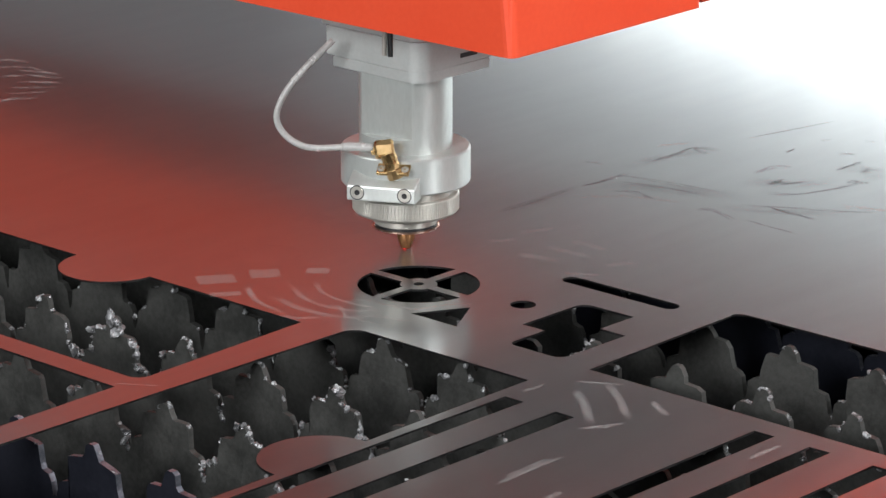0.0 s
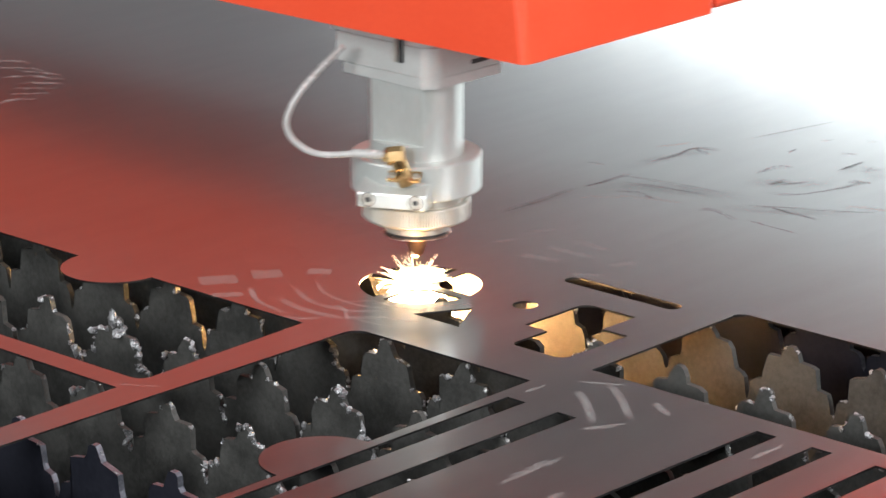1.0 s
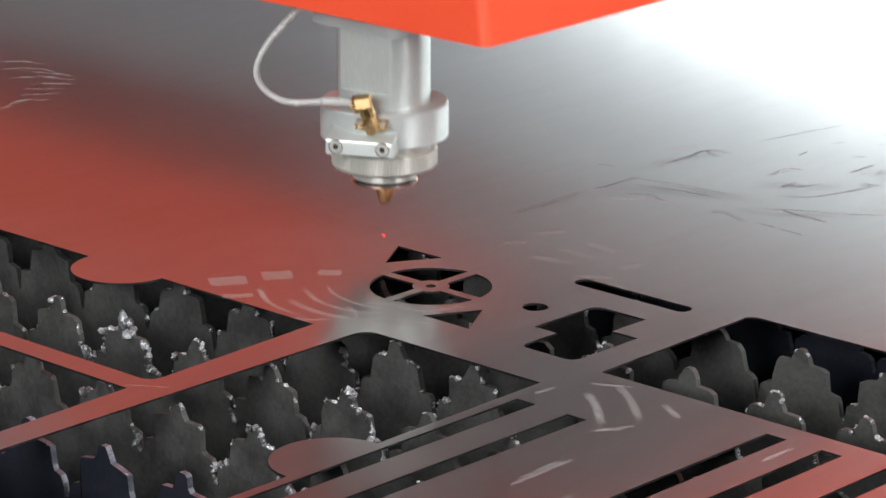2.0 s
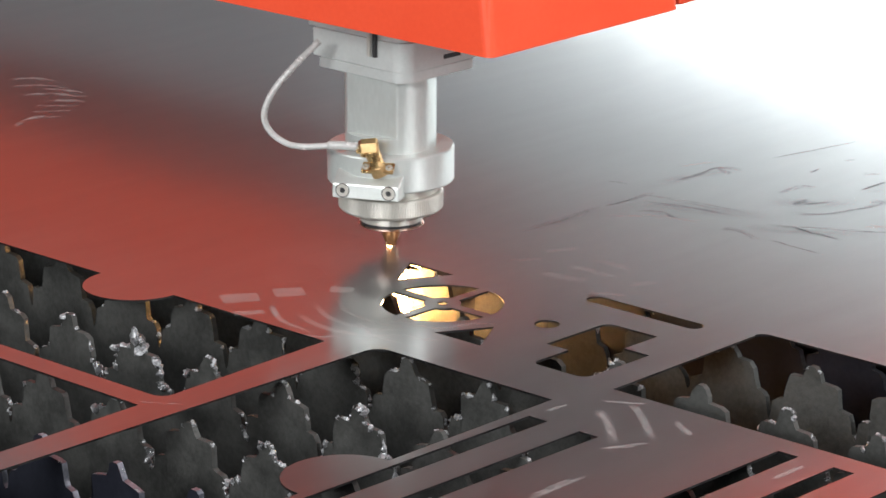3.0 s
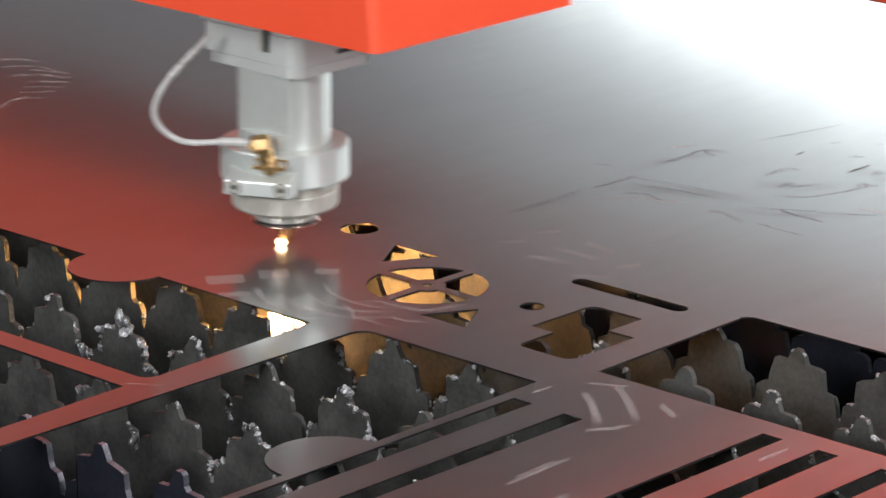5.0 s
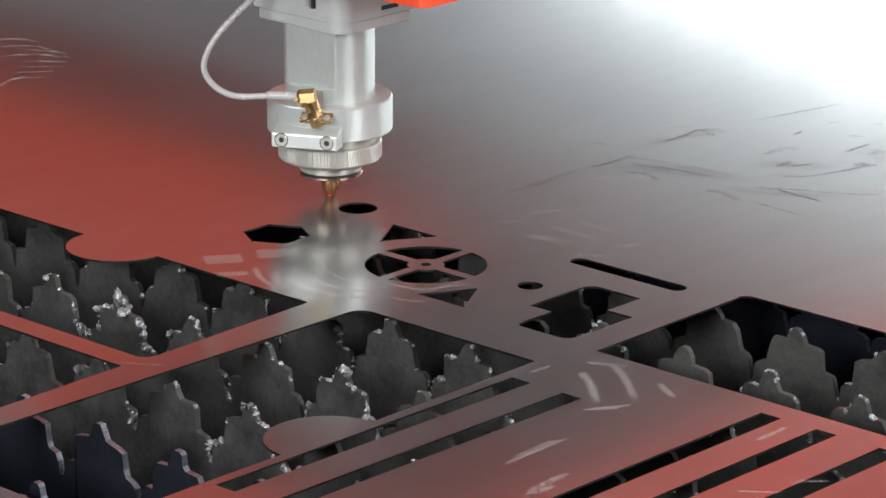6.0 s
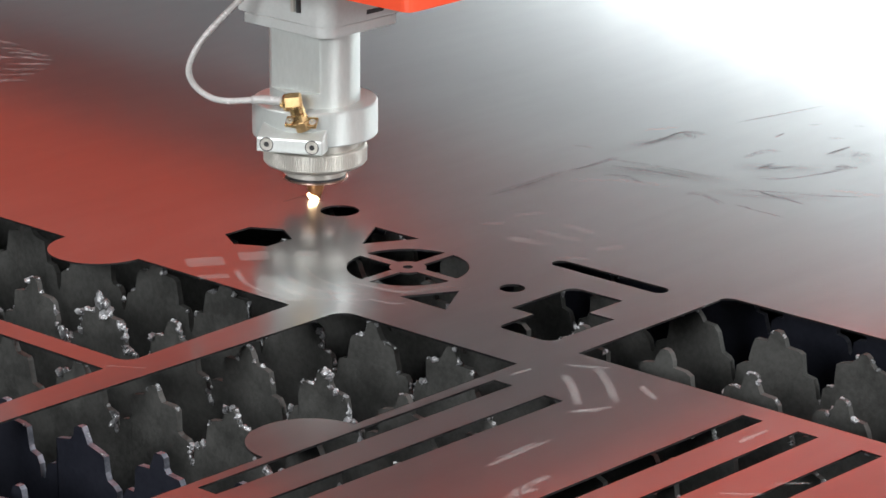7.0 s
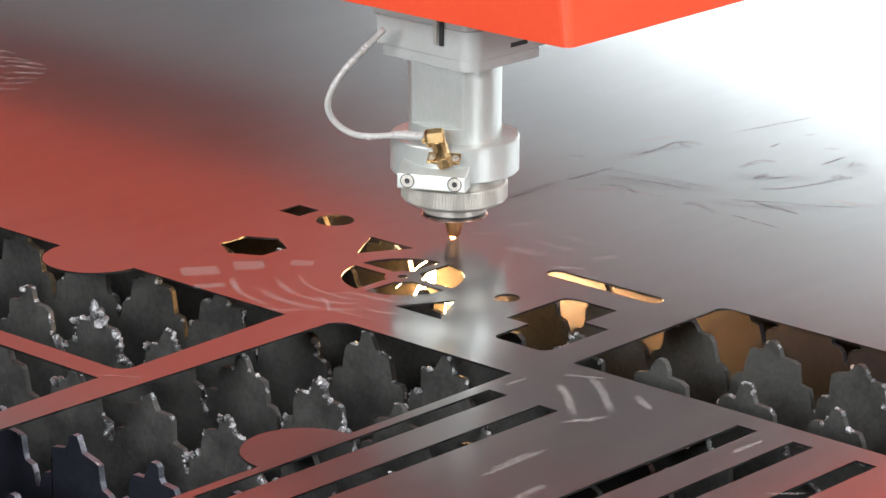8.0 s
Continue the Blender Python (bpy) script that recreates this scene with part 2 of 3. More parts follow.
def stroke(name, pts, width, material, label, category):
    """A flat trace on the sheet along points in mm."""
    pts = [p.to_2d() for p in spline([(x, y, 0) for x, y in pts], 6)]
    bm = bmesh.new()
    uv = bm.loops.layers.uv.new("UVMap")
    rows = []
    for i, p in enumerate(pts):
        d = (pts[min(i + 1, len(pts) - 1)] - pts[max(i - 1, 0)]).normalized()
        n = Vector((-d.y, d.x)) * width / 2
        rows.append([bm.verts.new(((q.x) * MM, (q.y) * MM, stroke.level)) for q in (p - n, p + n)])
    for i, (a, b) in enumerate(zip(rows, rows[1:])):
        f = bm.faces.new((a[0], b[0], b[1], a[1]))
        for loop, (u, v) in zip(f.loops, ((i, 0), (i + 1, 0), (i + 1, 1), (i, 1))):
            loop[uv].uv = (u / (len(rows) - 1), v)
    stroke.level += 0.000003
    ob = part(name, bm, material)
    return tagged(ob, label, category, kind="stuff")


stroke.level = 0.00006
for pts, w in (([(-110, -93), (-95, -71)], 20), ([(-95, -60), (-82, -43)], 20), ([(-74, -29), (-61, -19)], 13), ([(-82, -108), (-69, -91)], 9)):
    stroke("wipe_mark", pts, w, M_PRINT, "pale dry wipe print on the steel sheet", "smear")
for pts, w in (([(-78, -80), (-56, -93)], 6), ([(-21, -107), (-7, -103), (3, -89)], 6), ([(-10, -66), (-1, -48), (19, -45), (36, -39), (44, -17), (62, -4)], 7), ([(24, -65), (41, -63), (55, -55)], 5),
               ([(13, -80), (34, -79), (50, -77)], 5), ([(-13, -67), (2, -72), (22, -90)], 5), ([(-10, -30), (20, -40)], 4), ([(-55, -79), (-23, -88), (10, -83), (36, -58)], 9),
               ([(-69, -52), (-30, -72), (3, -71), (30, -50)], 7), ([(-84, -72), (-50, -96), (-10, -101)], 6), ([(-58, -38), (-30, -56), (4, -58), (28, -44)], 5)):
    stroke("swirl_mark", pts, w, M_SMEAR, "curved polishing swirl on the steel sheet", "smear")
for pts, w in (([(206, -88), (225, -101), (253, -128)], 9), ([(253, -133), (265, -121)], 6), ([(213, -67), (233, -80), (267, -110)], 8), ([(252, -73), (276, -87)], 7), ([(187, -112), (188, -93)], 5),
               ([(197, -77), (224, -61)], 5), ([(276, -235), (275, -209), (274, -173)], 5), ([(272, -222), (271, -184)], 4), ([(314, -260), (317, -236)], 7), ([(390, -179), (411, -161)], 5),
               ([(402, -148), (419, -131)], 4), ([(251, -140), (266, -111)], 5), ([(312, -256), (309, -216)], 7), ([(352, -112), (352, -80)], 6)):
    stroke("rub_mark", pts, w, M_WIPE, "whitish rub mark on the steel sheet", "smear")
WIPED = (([(-675, 200), (-662, 217), (-638, 220)], 10), ([(-655, 185), (-636, 208), (-610, 212)], 8), ([(-627, 171), (-609, 194), (-580, 206)], 10), ([(-602, 171), (-571, 197)], 8),
         ([(-592, 154), (-563, 184)], 7), ([(-579, 140), (-555, 171)], 6), ([(-550, 101), (-561, 127), (-559, 145)], 8), ([(-612, 204), (-594, 213)], 6), ([(-640, 192), (-600, 214)], 6), ([(-566, 125), (-548, 150)], 5))
for pts, w in WIPED:
    stroke("wipe_mark", pts, w, M_WIPED, "whitish wiped patch on the far sheet", "smear")
for pts, w in (([(-31, 100), (-18, 118)], 10), ([(-29, 130), (-16, 155)], 11), ([(0, 91), (38, 101)], 14), ([(2, 118), (47, 119)], 11), ([(8, 141), (43, 138)], 11), ([(64, 109), (72, 132)], 13),
               ([(52, 79), (77, 95)], 9), ([(-60, 220), (-30, 250), (10, 262)], 12), ([(90, 330), (130, 345)], 14), ([(-104, 362), (-89, 395)], 8)):
    stroke("smudge", pts, w, M_SMEAR, "faint pale smudge on the steel sheet", "smear")
SCUFFS = (([(-73, 244), (-69, 266), (-69, 299)], 5), ([(-79, 332), (-76, 357), (-79, 380), (-59, 388)], 6), ([(-79, 380), (-60, 372)], 4), ([(-112, 298), (-98, 301)], 3), ([(-49, 251), (-34, 261), (-13, 255)], 5),
          ([(24, 253), (35, 260), (60, 250)], 4), ([(62, 257), (89, 256), (114, 254)], 3), ([(53, 295), (77, 291), (104, 292)], 4), ([(39, 285), (72, 303), (100, 317)], 3), ([(94, 315), (121, 333)], 3),
          ([(-4, 355), (-4, 382), (8, 388)], 6), ([(22, 339), (25, 355)], 6), ([(28, 345), (38, 362)], 6), ([(31, 323), (52, 333), (62, 360), (68, 392)], 5), ([(35, 406), (35, 435)], 6), ([(56, 387), (74, 390)], 8),
          ([(7, 442), (20, 449)], 4), ([(-22, 418), (-21, 429)], 4), ([(-71, 152), (-70, 197), (-73, 244)], 3), ([(-67, 423), (-56, 481), (-49, 517)], 3), ([(-62, 273), (-29, 283), (6, 288)], 3),
          ([(-72, 286), (-39, 295), (16, 301)], 3), ([(-23, 460), (-20, 469)], 3), ([(4, 480), (11, 488)], 3))
scuff_rng = random.Random(77)
for pts, w in SCUFFS:
    # each scuff is a main line and a fainter, shorter one beside it
    near = [(x + scuff_rng.uniform(-4, 4), y + scuff_rng.uniform(-5, 5)) for x, y in pts]
    stroke("scuff_mark", near, w * 0.5, M_SCUFF, "thin dark scuff line on the steel sheet", "scratch")
    stroke("scuff_mark", pts, w * 0.9, M_SCUFF, "dark scuff line on the steel sheet", "scratch")
for pts, w in (([(-75, 250), (-40, 275), (0, 290), (50, 310)], 34), ([(-80, 300), (-78, 350), (-60, 395)], 22), ([(0, 330), (30, 350), (60, 385)], 34), ([(30, 400), (55, 420), (70, 390)], 26),
               ([(20, 265), (70, 290), (120, 320)], 24), ([(-70, 160), (-70, 240)], 14)):
    stroke("dull_smear", pts, w, M_DULL, "broad dull smear on the steel sheet", "smear")
stroke("scratch", [(2, -264), (26, -248)], 1.6, M_WIPE, "bright scratch across a web of the sheet", "scratch")

# ---- the slat bed ----
PITCH = 65.0


def tooth_profile(rng):
    """One worn stepped tooth: (offset along the slat, depth under the tip) from valley to valley."""
    j = lambda s: rng.uniform(-s, s)
    tip = rng.choice((0, 0, 0, 0.5, 2.5)) + abs(j(0.6))
    return [(-31.5, 42 + j(3)), (-29.8 + j(0.6), 40 + j(3)), (-28.6 + j(1), 31.5 + j(2)), (-26 + j(1), 29 + j(1.5)), (-21 + j(1), 28 + j(1)), (-19.8 + j(1), 23 + j(3)),
            (-18.6 + j(1), 14 + j(1.5)), (-17 + j(1), 12 + j(1)), (-8 + j(1), 11 + j(1)), (-5.6 + j(0.8), 7 + j(1)), (-3.8 + j(0.7), tip + 1.6), (-1.6 + j(0.5), tip + 0.1), (1.7 + j(0.6), tip + 0.2),
            (3.6 + j(0.7), tip + 2), (5.2 + j(0.8), 7.5 + j(1.2)), (7 + j(1), 11 + j(1)), (15.5 + j(1.5), 12 + j(1)), (18.5 + j(1), 14.5 + j(1.5)), (20 + j(1), 25 + j(2)),
            (21.4 + j(1), 27.5 + j(1)), (27 + j(1), 29 + j(1.2)), (29 + j(0.6), 32 + j(1.5)), (30 + j(0.4), 39 + j(3))]


# the teeth that carry more slag than their neighbours: slat, tooth, how much more
CRUST = {(-87, -11): 1.0, (-87, 54): 0.7, (-87, 119): 0.9, (-87, -76): 1.0, (-170, -102): 1.9, (-170, -37): 1.0, (-170, 28): 0.8, (-170, 93): 1.6, (-170, -167): 0.7,
         (-253, 36): 0.7, (-253, 101): 1.5, (-253, -29): 1.1}


def slat(y, phase, seed, x0=-760, x1=700, dark_row=False):
    rng = random.Random(seed)
    line = []
    x = x0 + ((phase - x0) % PITCH)
    while x < x1:
        line += [(x + dx * PITCH / 63, -3.6 - d) for dx, d in tooth_profile(rng)]
        x += PITCH
    loop = [(line[0][0], -150)] + line + [(line[-1][0], -150)]
    bm = bmesh.new()
    lo = [bm.verts.new((a * MM, -0.002, b * MM)) for a, b in loop]
    hi = [bm.verts.new((a * MM, 0.002, b * MM)) for a, b in loop]
    # faces tooth by tooth, then the rim
    base = [(bm.verts.new((v.co.x, v.co.y, -0.15)), bm.verts.new((w.co.x, w.co.y, -0.15))) for v, w in zip(lo, hi)]
    for i in range(1, len(loop) - 2):
        bm.faces.new((lo[i], lo[i + 1], base[i + 1][0], base[i][0]))
        bm.faces.new((hi[i + 1], hi[i], base[i][1], base[i + 1][1]))
        bm.faces.new((lo[i + 1], lo[i], hi[i], hi[i + 1]))
    for i in (1, len(loop) - 2):
        bm.faces.new((lo[i], hi[i], base[i][1], base[i][0]))
    bmesh.ops.delete(bm, geom=[v for v in bm.verts if not v.link_faces], context="VERTS")
    bmesh.ops.recalc_face_normals(bm, faces=bm.faces)
    thing = new("support_slat")
    thing.location = (0, y * MM, 0)
    tagged(thing, "dark steel support slat with sharp stepped teeth, clean in front, shade-toned behind" if dark_row else "burnt steel support slat with worn stepped teeth", "slat", "slats of the cutting bed")
    plate = part("plate", bm, M_DARKSLAT if dark_row else M_SLAT, thing)
    if dark_row:
        # rim faces get the paler tone that holds their edge light
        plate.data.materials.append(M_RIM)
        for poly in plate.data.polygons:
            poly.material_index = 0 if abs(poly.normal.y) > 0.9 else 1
    # runs and clots of slag along the worn edges
    bm = bmesh.new()
    tips = [line[k][0] for k in range(11, len(line), 23)]
    crust = [next((w for (sy, sx), w in CRUST.items() if sy == y and abs(sx - tip) < 25), rng.choice((0.3, 0.45, 0.6))) for tip in tips] + [0.4]
    for i, ((a, za), (b, zb)) in enumerate(zip(line, line[1:])):
        falls, crusty = zb < za - 0.5, crust[i // 23]
        if rng.random() > ((0.25 if falls else 0.04) if dark_row else crusty * (0.62 if falls else 0.34)):
            continue
        n = 4
        f0, f1 = rng.uniform(0, 0.3), rng.uniform(0.6, 1.1)
        off = rng.uniform(-1.8, 0.6)
        pts, thick = [], []
        for k in range(n + 1):
            f = f0 + (f1 - f0) * k / n
            pts.append(((a + (b - a) * f + rng.uniform(-0.5, 0.5)) * MM, (off + rng.uniform(-0.7, 0.7)) * MM, (za + (zb - za) * f + rng.uniform(-0.8, 0.3)) * MM))
            thick.append(rng.uniform(0.35, 1.5) if 0 < k < n else rng.uniform(0.15, 0.6))
        had = len(bm.verts)
        sweep(pts, (0.5 if dark_row else 1.2 + 0.35 * crusty) * MM, 6, bm, thick)
        bm.verts.ensure_lookup_table()
        for v in list(bm.verts)[had:]:
            v.co += Vector((rng.uniform(-1, 1), rng.uniform(-1, 1), rng.uniform(-1, 1))) * 0.35 * MM
        if not dark_row and rng.random() < 0.25 * crusty:
            r = rng.uniform(1.0, 2.4 + 0.5 * crusty)
            m = Matrix.Translation((a * MM, rng.uniform(-3.0, 0) * MM, (za - 1.0) * MM)) @ Euler((rng.random() * 3, rng.random() * 3, 0)).to_matrix().to_4x4() @ Matrix.Diagonal((r * MM, r * MM * 0.7, r * MM * rng.uniform(0.8, 2.2), 1))
            for v in bmesh.ops.create_icosphere(bm, subdivisions=2, radius=1, matrix=m)["verts"]:
                v.co += Vector((rng.uniform(-1, 1), rng.uniform(-1, 1), rng.uniform(-1, 1))) * 0.28 * r * MM
    s = part("slag", bm, M_SLAG, thing, "bright beads of molten slag")
    s["kind"] = "stuff"
    return thing


# rows behind y = 100 take the dark steel as shade under the sheet
for i, (y, phase) in enumerate(((-500, 14), (-415, 40), (-331, 60), (-253, 36), (-170, 28), (-87, 53.5), (-2, 20.5), (78, 44.2), (160, 9), (243, 33), (326, 18))):
    slat(y, phase, 40 + i, dark_row=y < -300 or y > 100)

tray = part("bed_tray", block(-0.80, 0.74, -0.56, 1.4, -0.30, -0.28), M_PIT)
tagged(tray, "dark scrap tray under the slats", "tray", kind="structure")
for nm, a in (("bed_side_front", (-1.95, 0.80, -0.66, -0.60, -0.8, -0.004)), ("bed_side_back", (-1.95, 0.80, 1.50, 1.56, -0.8, -0.004)),
              ("bed_side_left", (-1.95, -1.89, -0.599, 1.499, -0.8, -0.004)), ("bed_side_right", (0.74, 0.80, -0.599, 1.499, -0.8, -0.004))):
    tagged(part(nm, block(*a, 0.003), M_PIT), "dark painted side of the machine bed", "machine bed", kind="structure")

# unseen box, added to shut in the light of the parked flames
def flame_box():
    bm = block(-0.60, 0.40, -0.40, 0.45, -0.80, -0.79)
    block(-0.60, 0.40, -0.40, 0.45, -0.46, -0.45, 0, bm)
    for a in ((-0.60, -0.59, -0.40, 0.45), (0.39, 0.40, -0.40, 0.45), (-0.59, 0.39, -0.40, -0.39), (-0.59, 0.39, 0.44, 0.45)):
        block(*a, -0.79, -0.46, 0, bm)
    return bm


tagged(part("flame_box", flame_box(), M_PIT), "closed dark box added under the tray to hide unused flames", "box", kind="structure")

# ---- the hall ----
tagged(part("floor", block(-9.15, 7.15, -7.15, 3.15, -0.85, -0.80), M_FLOOR), "grey concrete hall floor", "floor", kind="structure")
# unseen walls and roof, added so that the sheet reflects an even grey
for nm, a in (("wall_south", (-9, 7, -7.15, -7.0, -0.8, 4.4)),
              ("wall_west", (-9.15, -9, -7, 3.15, -0.8, 4.4)), ("wall_east", (7.0, 7.15, -7, 3.15, -0.8, 4.4))):
    tagged(part(nm, block(*a), M_WALL), "unseen plain grey wall added round the machine", "wall", kind="structure")
tagged(part("ceiling", block(-9.15, 7.15, -7.15, 3.15, 4.4, 4.5), M_WALL), "unseen grey roof added over the machine", "ceiling", kind="structure")


# a low ribbon of unseen glowing panes, added and stepped down towards its far end to shape the sheet's bright
# reflection: x from, x to, sill, head
GLOW_PANES = ((-3.15, -3.0, 0.05, 0.32), (-3.0, -2.85, 0.05, 0.42), (-2.85, -2.7, 0.05, 0.51), (-2.7, -2.55, 0.05, 0.58), (-2.55, -2.4, 0.05, 0.635), (-2.4, -2.25, 0.05, 0.68),
           (-2.25, -2.1, 0.05, 0.715), (-2.1, -1.95, 0.05, 0.745), (-1.95, -1.8, 0.05, 0.77), (-1.8, -1.65, 0.05, 0.79), (-1.65, 1.7, 0.05, 0.805))


def north_wall():
    """The unseen far wall with low openings for the added glowing panes."""
    sill = GLOW_PANES[0][2]
    bm = block(-9, 7, 3.0, 3.15, -0.8, sill)
    for x0, x1, z0, z1 in GLOW_PANES:
        block(x0, x1, 3.0, 3.15, z1, 4.4, 0, bm)
    block(-9, GLOW_PANES[0][0], 3.0, 3.15, sill, 4.4, 0, bm)
    block(GLOW_PANES[-1][1], 7, 3.0, 3.15, sill, 4.4, 0, bm)
    return bm


tagged(part("wall_north", north_wall(), M_WALL), "unseen plain grey wall with a low ribbon of added glowing panes", "wall", kind="structure")


def window(name, x0, x1, z0, z1, panes):
    """Unseen glowing panes between thin steel bars, added to whiten the sheet's reflection."""
    win = new(name)
    win.location = (0, 3.03, 0)
    tagged(win, "unseen glowing panel added for the bright reflection in the sheet", "window", kind="structure")
    step, bar = (x1 - x0) / panes, 0.003
    for k in range(panes):
        part("pane", block(x0 + step * k + bar, x0 + step * (k + 1) - bar, 0.03, 0.036, z0 + bar, z1 - bar), M_PANE_GLOW, win)
        part("mullion", block(x0 + step * k - (bar if k else 0), x0 + step * k + bar, 0.02, 0.05, z0, z1), M_GREY, win)
    part("mullion", block(x1 - bar, x1, 0.02, 0.05, z0, z1), M_GREY, win)
    for a, b in ((z0, z0 + bar), (z1 - bar, z1)):
        part("rail", block(x0 + bar, x1 - bar, 0.02, 0.05, a, b), M_GREY, win)


for k, w in enumerate(GLOW_PANES):
    window("window_%d" % (k + 1), *w, 4 if k == len(GLOW_PANES) - 1 else 1)

# ---- the gantry ----
gantry = new("gantry_beam")
tagged(gantry, "red painted gantry beam spanning the cutting bed", "gantry")
part("beam", block(-1.98, 0.83, 0.362, 0.575, 0.137, 0.46, 0.012), M_RED, gantry)
for x in (-1.92, 0.77):
    truck = part("end_truck", block(x - 0.04, x + 0.04, 0.295, 0.655, 0.022, 0.136, 0.006), M_DARK, gantry, "dark end truck riding on the bed side")
    for y in (0.355, 0.595):
        roll = block(x - 0.015, x + 0.015, y - 0.03, y + 0.03, -0.003, 0.021, 0.004)
        part("guide_shoe", roll, M_GREY, truck)

carriage = new("carriage_cover")
tagged(carriage, "glossy red tapered cover of the laser carriage", "machine cover")


def cover_shell():
    bm = block(-0.20, 0.188, -0.106, 0.075, 0.179, 0.56)
    for v in bm.verts:
        if v.co.z > 0.3:
            v.co.x *= 0.74
        else:
            v.co.z += (v.co.y + 0.106) * 0.011
    edges = [e for e in bm.edges if abs((e.verts[0].co - e.verts[1].co).z) > 0.2]
    bmesh.ops.bevel(bm, geom=edges, offset=0.006, segments=4, affect="EDGES", profile=0.5)
    low = [f for f in bm.faces if f.normal.z < -0.9]
    bmesh.ops.inset_region(bm, faces=low, thickness=0.004)
    low = [f for f in bm.faces if f.normal.z < -0.9 and f.calc_area() > 0.03]
    for f in low:
        for v in f.verts:
            v.co.z += 0.05
    bmesh.ops.recalc_face_normals(bm, faces=bm.faces)
    return bm


part("front_cover", cover_shell(), M_RED, carriage)


def rear_shell(z0, z1, y1, x0, x1, bevel, y0=0.0775):
    """The rear cover, whose lower edge rises a little towards the beam."""
    bm = block(x0, x1, y0, y1, z0, z1, bevel)
    for v in bm.verts:
        if v.co.z < 0.3:
            v.co.z += (v.co.y + 0.106) * 0.011
    return bm


part("rear_cover", rear_shell(0.1795, 0.52, 0.314, -0.19, 0.1855, 0.004), M_RED, carriage)
part("slide_cover", rear_shell(0.1795, 0.52, 0.359, -0.19, 0.1855, 0.004, 0.3175), M_RED, carriage)
# thin dark sheet, added to dim the red cover's reflection in the steel
part("dark_underside_sheet", rear_shell(0.1786, 0.1792, 0.310, -0.186, 0.165, 0), M_DARK, carriage, "thin dark sheet added under the cover to dim its reflection")

# ---- the cutting head; its origin is the nozzle's tip ----
head = new("laser_torch")
tagged(head, "silver laser cutting head with copper nozzle and brass fitting", "laser head")
RIGHT, NEAR = Vector((0.737, 0.676, 0)), Vector((0.676, -0.737, 0))
HM = 0.00103


def at(r, d, z):
    """A place on the head in mm: to the camera's right, towards the camera, up."""
    return (RIGHT * (r + 0.8) + NEAR * d) * HM + Vector((0, 0, z * HM))


def rings(*pairs):
    return [(r * HM, z * HM) for r, z in pairs]


def hblock(x0, x1, y0, y1, z0, z1, bevel, seg=2):
    return block(x0 * HM, x1 * HM, y0 * HM, y1 * HM, z0 * HM, z1 * HM, bevel * HM, None, seg)


def centred(ob):
    ob.location = at(0, 0, 0)
    return ob


def knurl():
    """The nut with a ribbed band that ends before its lower bevel."""
    bm = bmesh.new()
    n = 480
    prof = rings((23, 24.2), (30, 24.4), (33.2, 26.0), (34.3, 27.4), (34.5, 27.6), (34.5, 37.2), (34.2, 37.8), (33.4, 38.4), (24, 38.4))
    loops = []
    for k, (r, z) in enumerate(prof):
        cut = 0.28 * HM if k in (4, 5) else 0
        loops.append([bm.verts.new(((r - cut * (i // 2 % 2)) * math.cos(2 * math.pi * i / n), (r - cut * (i // 2 % 2)) * math.sin(2 * math.pi * i / n), z)) for i in range(n)])
    for p, q in zip(loops, loops[1:]):
        for i in range(n):
            bm.faces.new((p[i], p[(i + 1) % n], q[(i + 1) % n], q[i]))
    bm.faces.new(loops[0][::-1])
    bm.faces.new(loops[-1])
    bmesh.ops.recalc_face_normals(bm, faces=bm.faces)
    return bm


def flat_tube():
    """The round tube with a milled flat on the side of the hose."""
    bm = lathe(rings((29.9, 68.9), (29.9, 79), (29.9, 79.3), (29.9, 124)), 128)
    d = (NEAR * math.cos(radians(30)) - RIGHT * math.sin(radians(30))).normalized()
    for v in bm.verts:
        if v.co.z > 79.1 * HM:
            over = v.co.dot(d) - 23.2 * HM
            if over > 0:
                v.co -= d * over
    return bm


centred(part("nozzle", lathe(rings((1.2, 0), (2.9, 0), (3.5, 0.6), (5.0, 5.0), (5.8, 7.5), (5.8, 19.5)), 32), M_COPPER, head, "pointed copper nozzle", True))
centred(part("nozzle_disc", lathe(rings((4.2, 14.8), (21.2, 14.8), (21.6, 15.1), (21.6, 15.7), (21.2, 16.0), (4.2, 16.0)), 96), M_BRIGHT, head, "thin polished disc round the nozzle"))
# black ring puts the shade of the gap into its colour
centred(part("gap_ring", lathe(rings((18, 16.0), (20.0, 16.0), (20.0, 17.8), (18, 17.8)), 64), M_DARK, head, "black ring standing for the dark gap over the disc"))
centred(part("lower_ring", lathe(rings((18, 17.8), (20.4, 17.8), (20.8, 18.2), (20.8, 24.3), (18, 24.3)), 96), M_STEEL, head))
centred(part("knurled_nut", knurl(), M_STEEL, head, "ribbed steel clamping nut"))
centred(part("neck", lathe(rings((31, 38.4), (31, 46)), 64), M_STEEL, head))
centred(part("collar", lathe(rings((30, 45.6), (40.8, 45.6), (41.6, 46.6), (41.6, 68.0), (40.8, 69), (29, 69)), 160), M_ALU, head, "thick aluminium collar ring"))
centred(part("tube", flat_tube(), M_ALU, head, "aluminium tube with a milled flat"))


def sloped_clamp():
    """A block whose top slopes down to its front face."""
    bm = hblock(-22.5, 22.5, -12, 2, -6.8, 9.5, 0)
    for v in bm.verts:
        if v.co.z > 0 and v.co.y < -0.005:
            v.co.z = 2.8 * HM
    bmesh.ops.bevel(bm, geom=list(bm.edges), offset=0.9 * HM, segments=2, affect="EDGES", profile=0.5)
    return bm


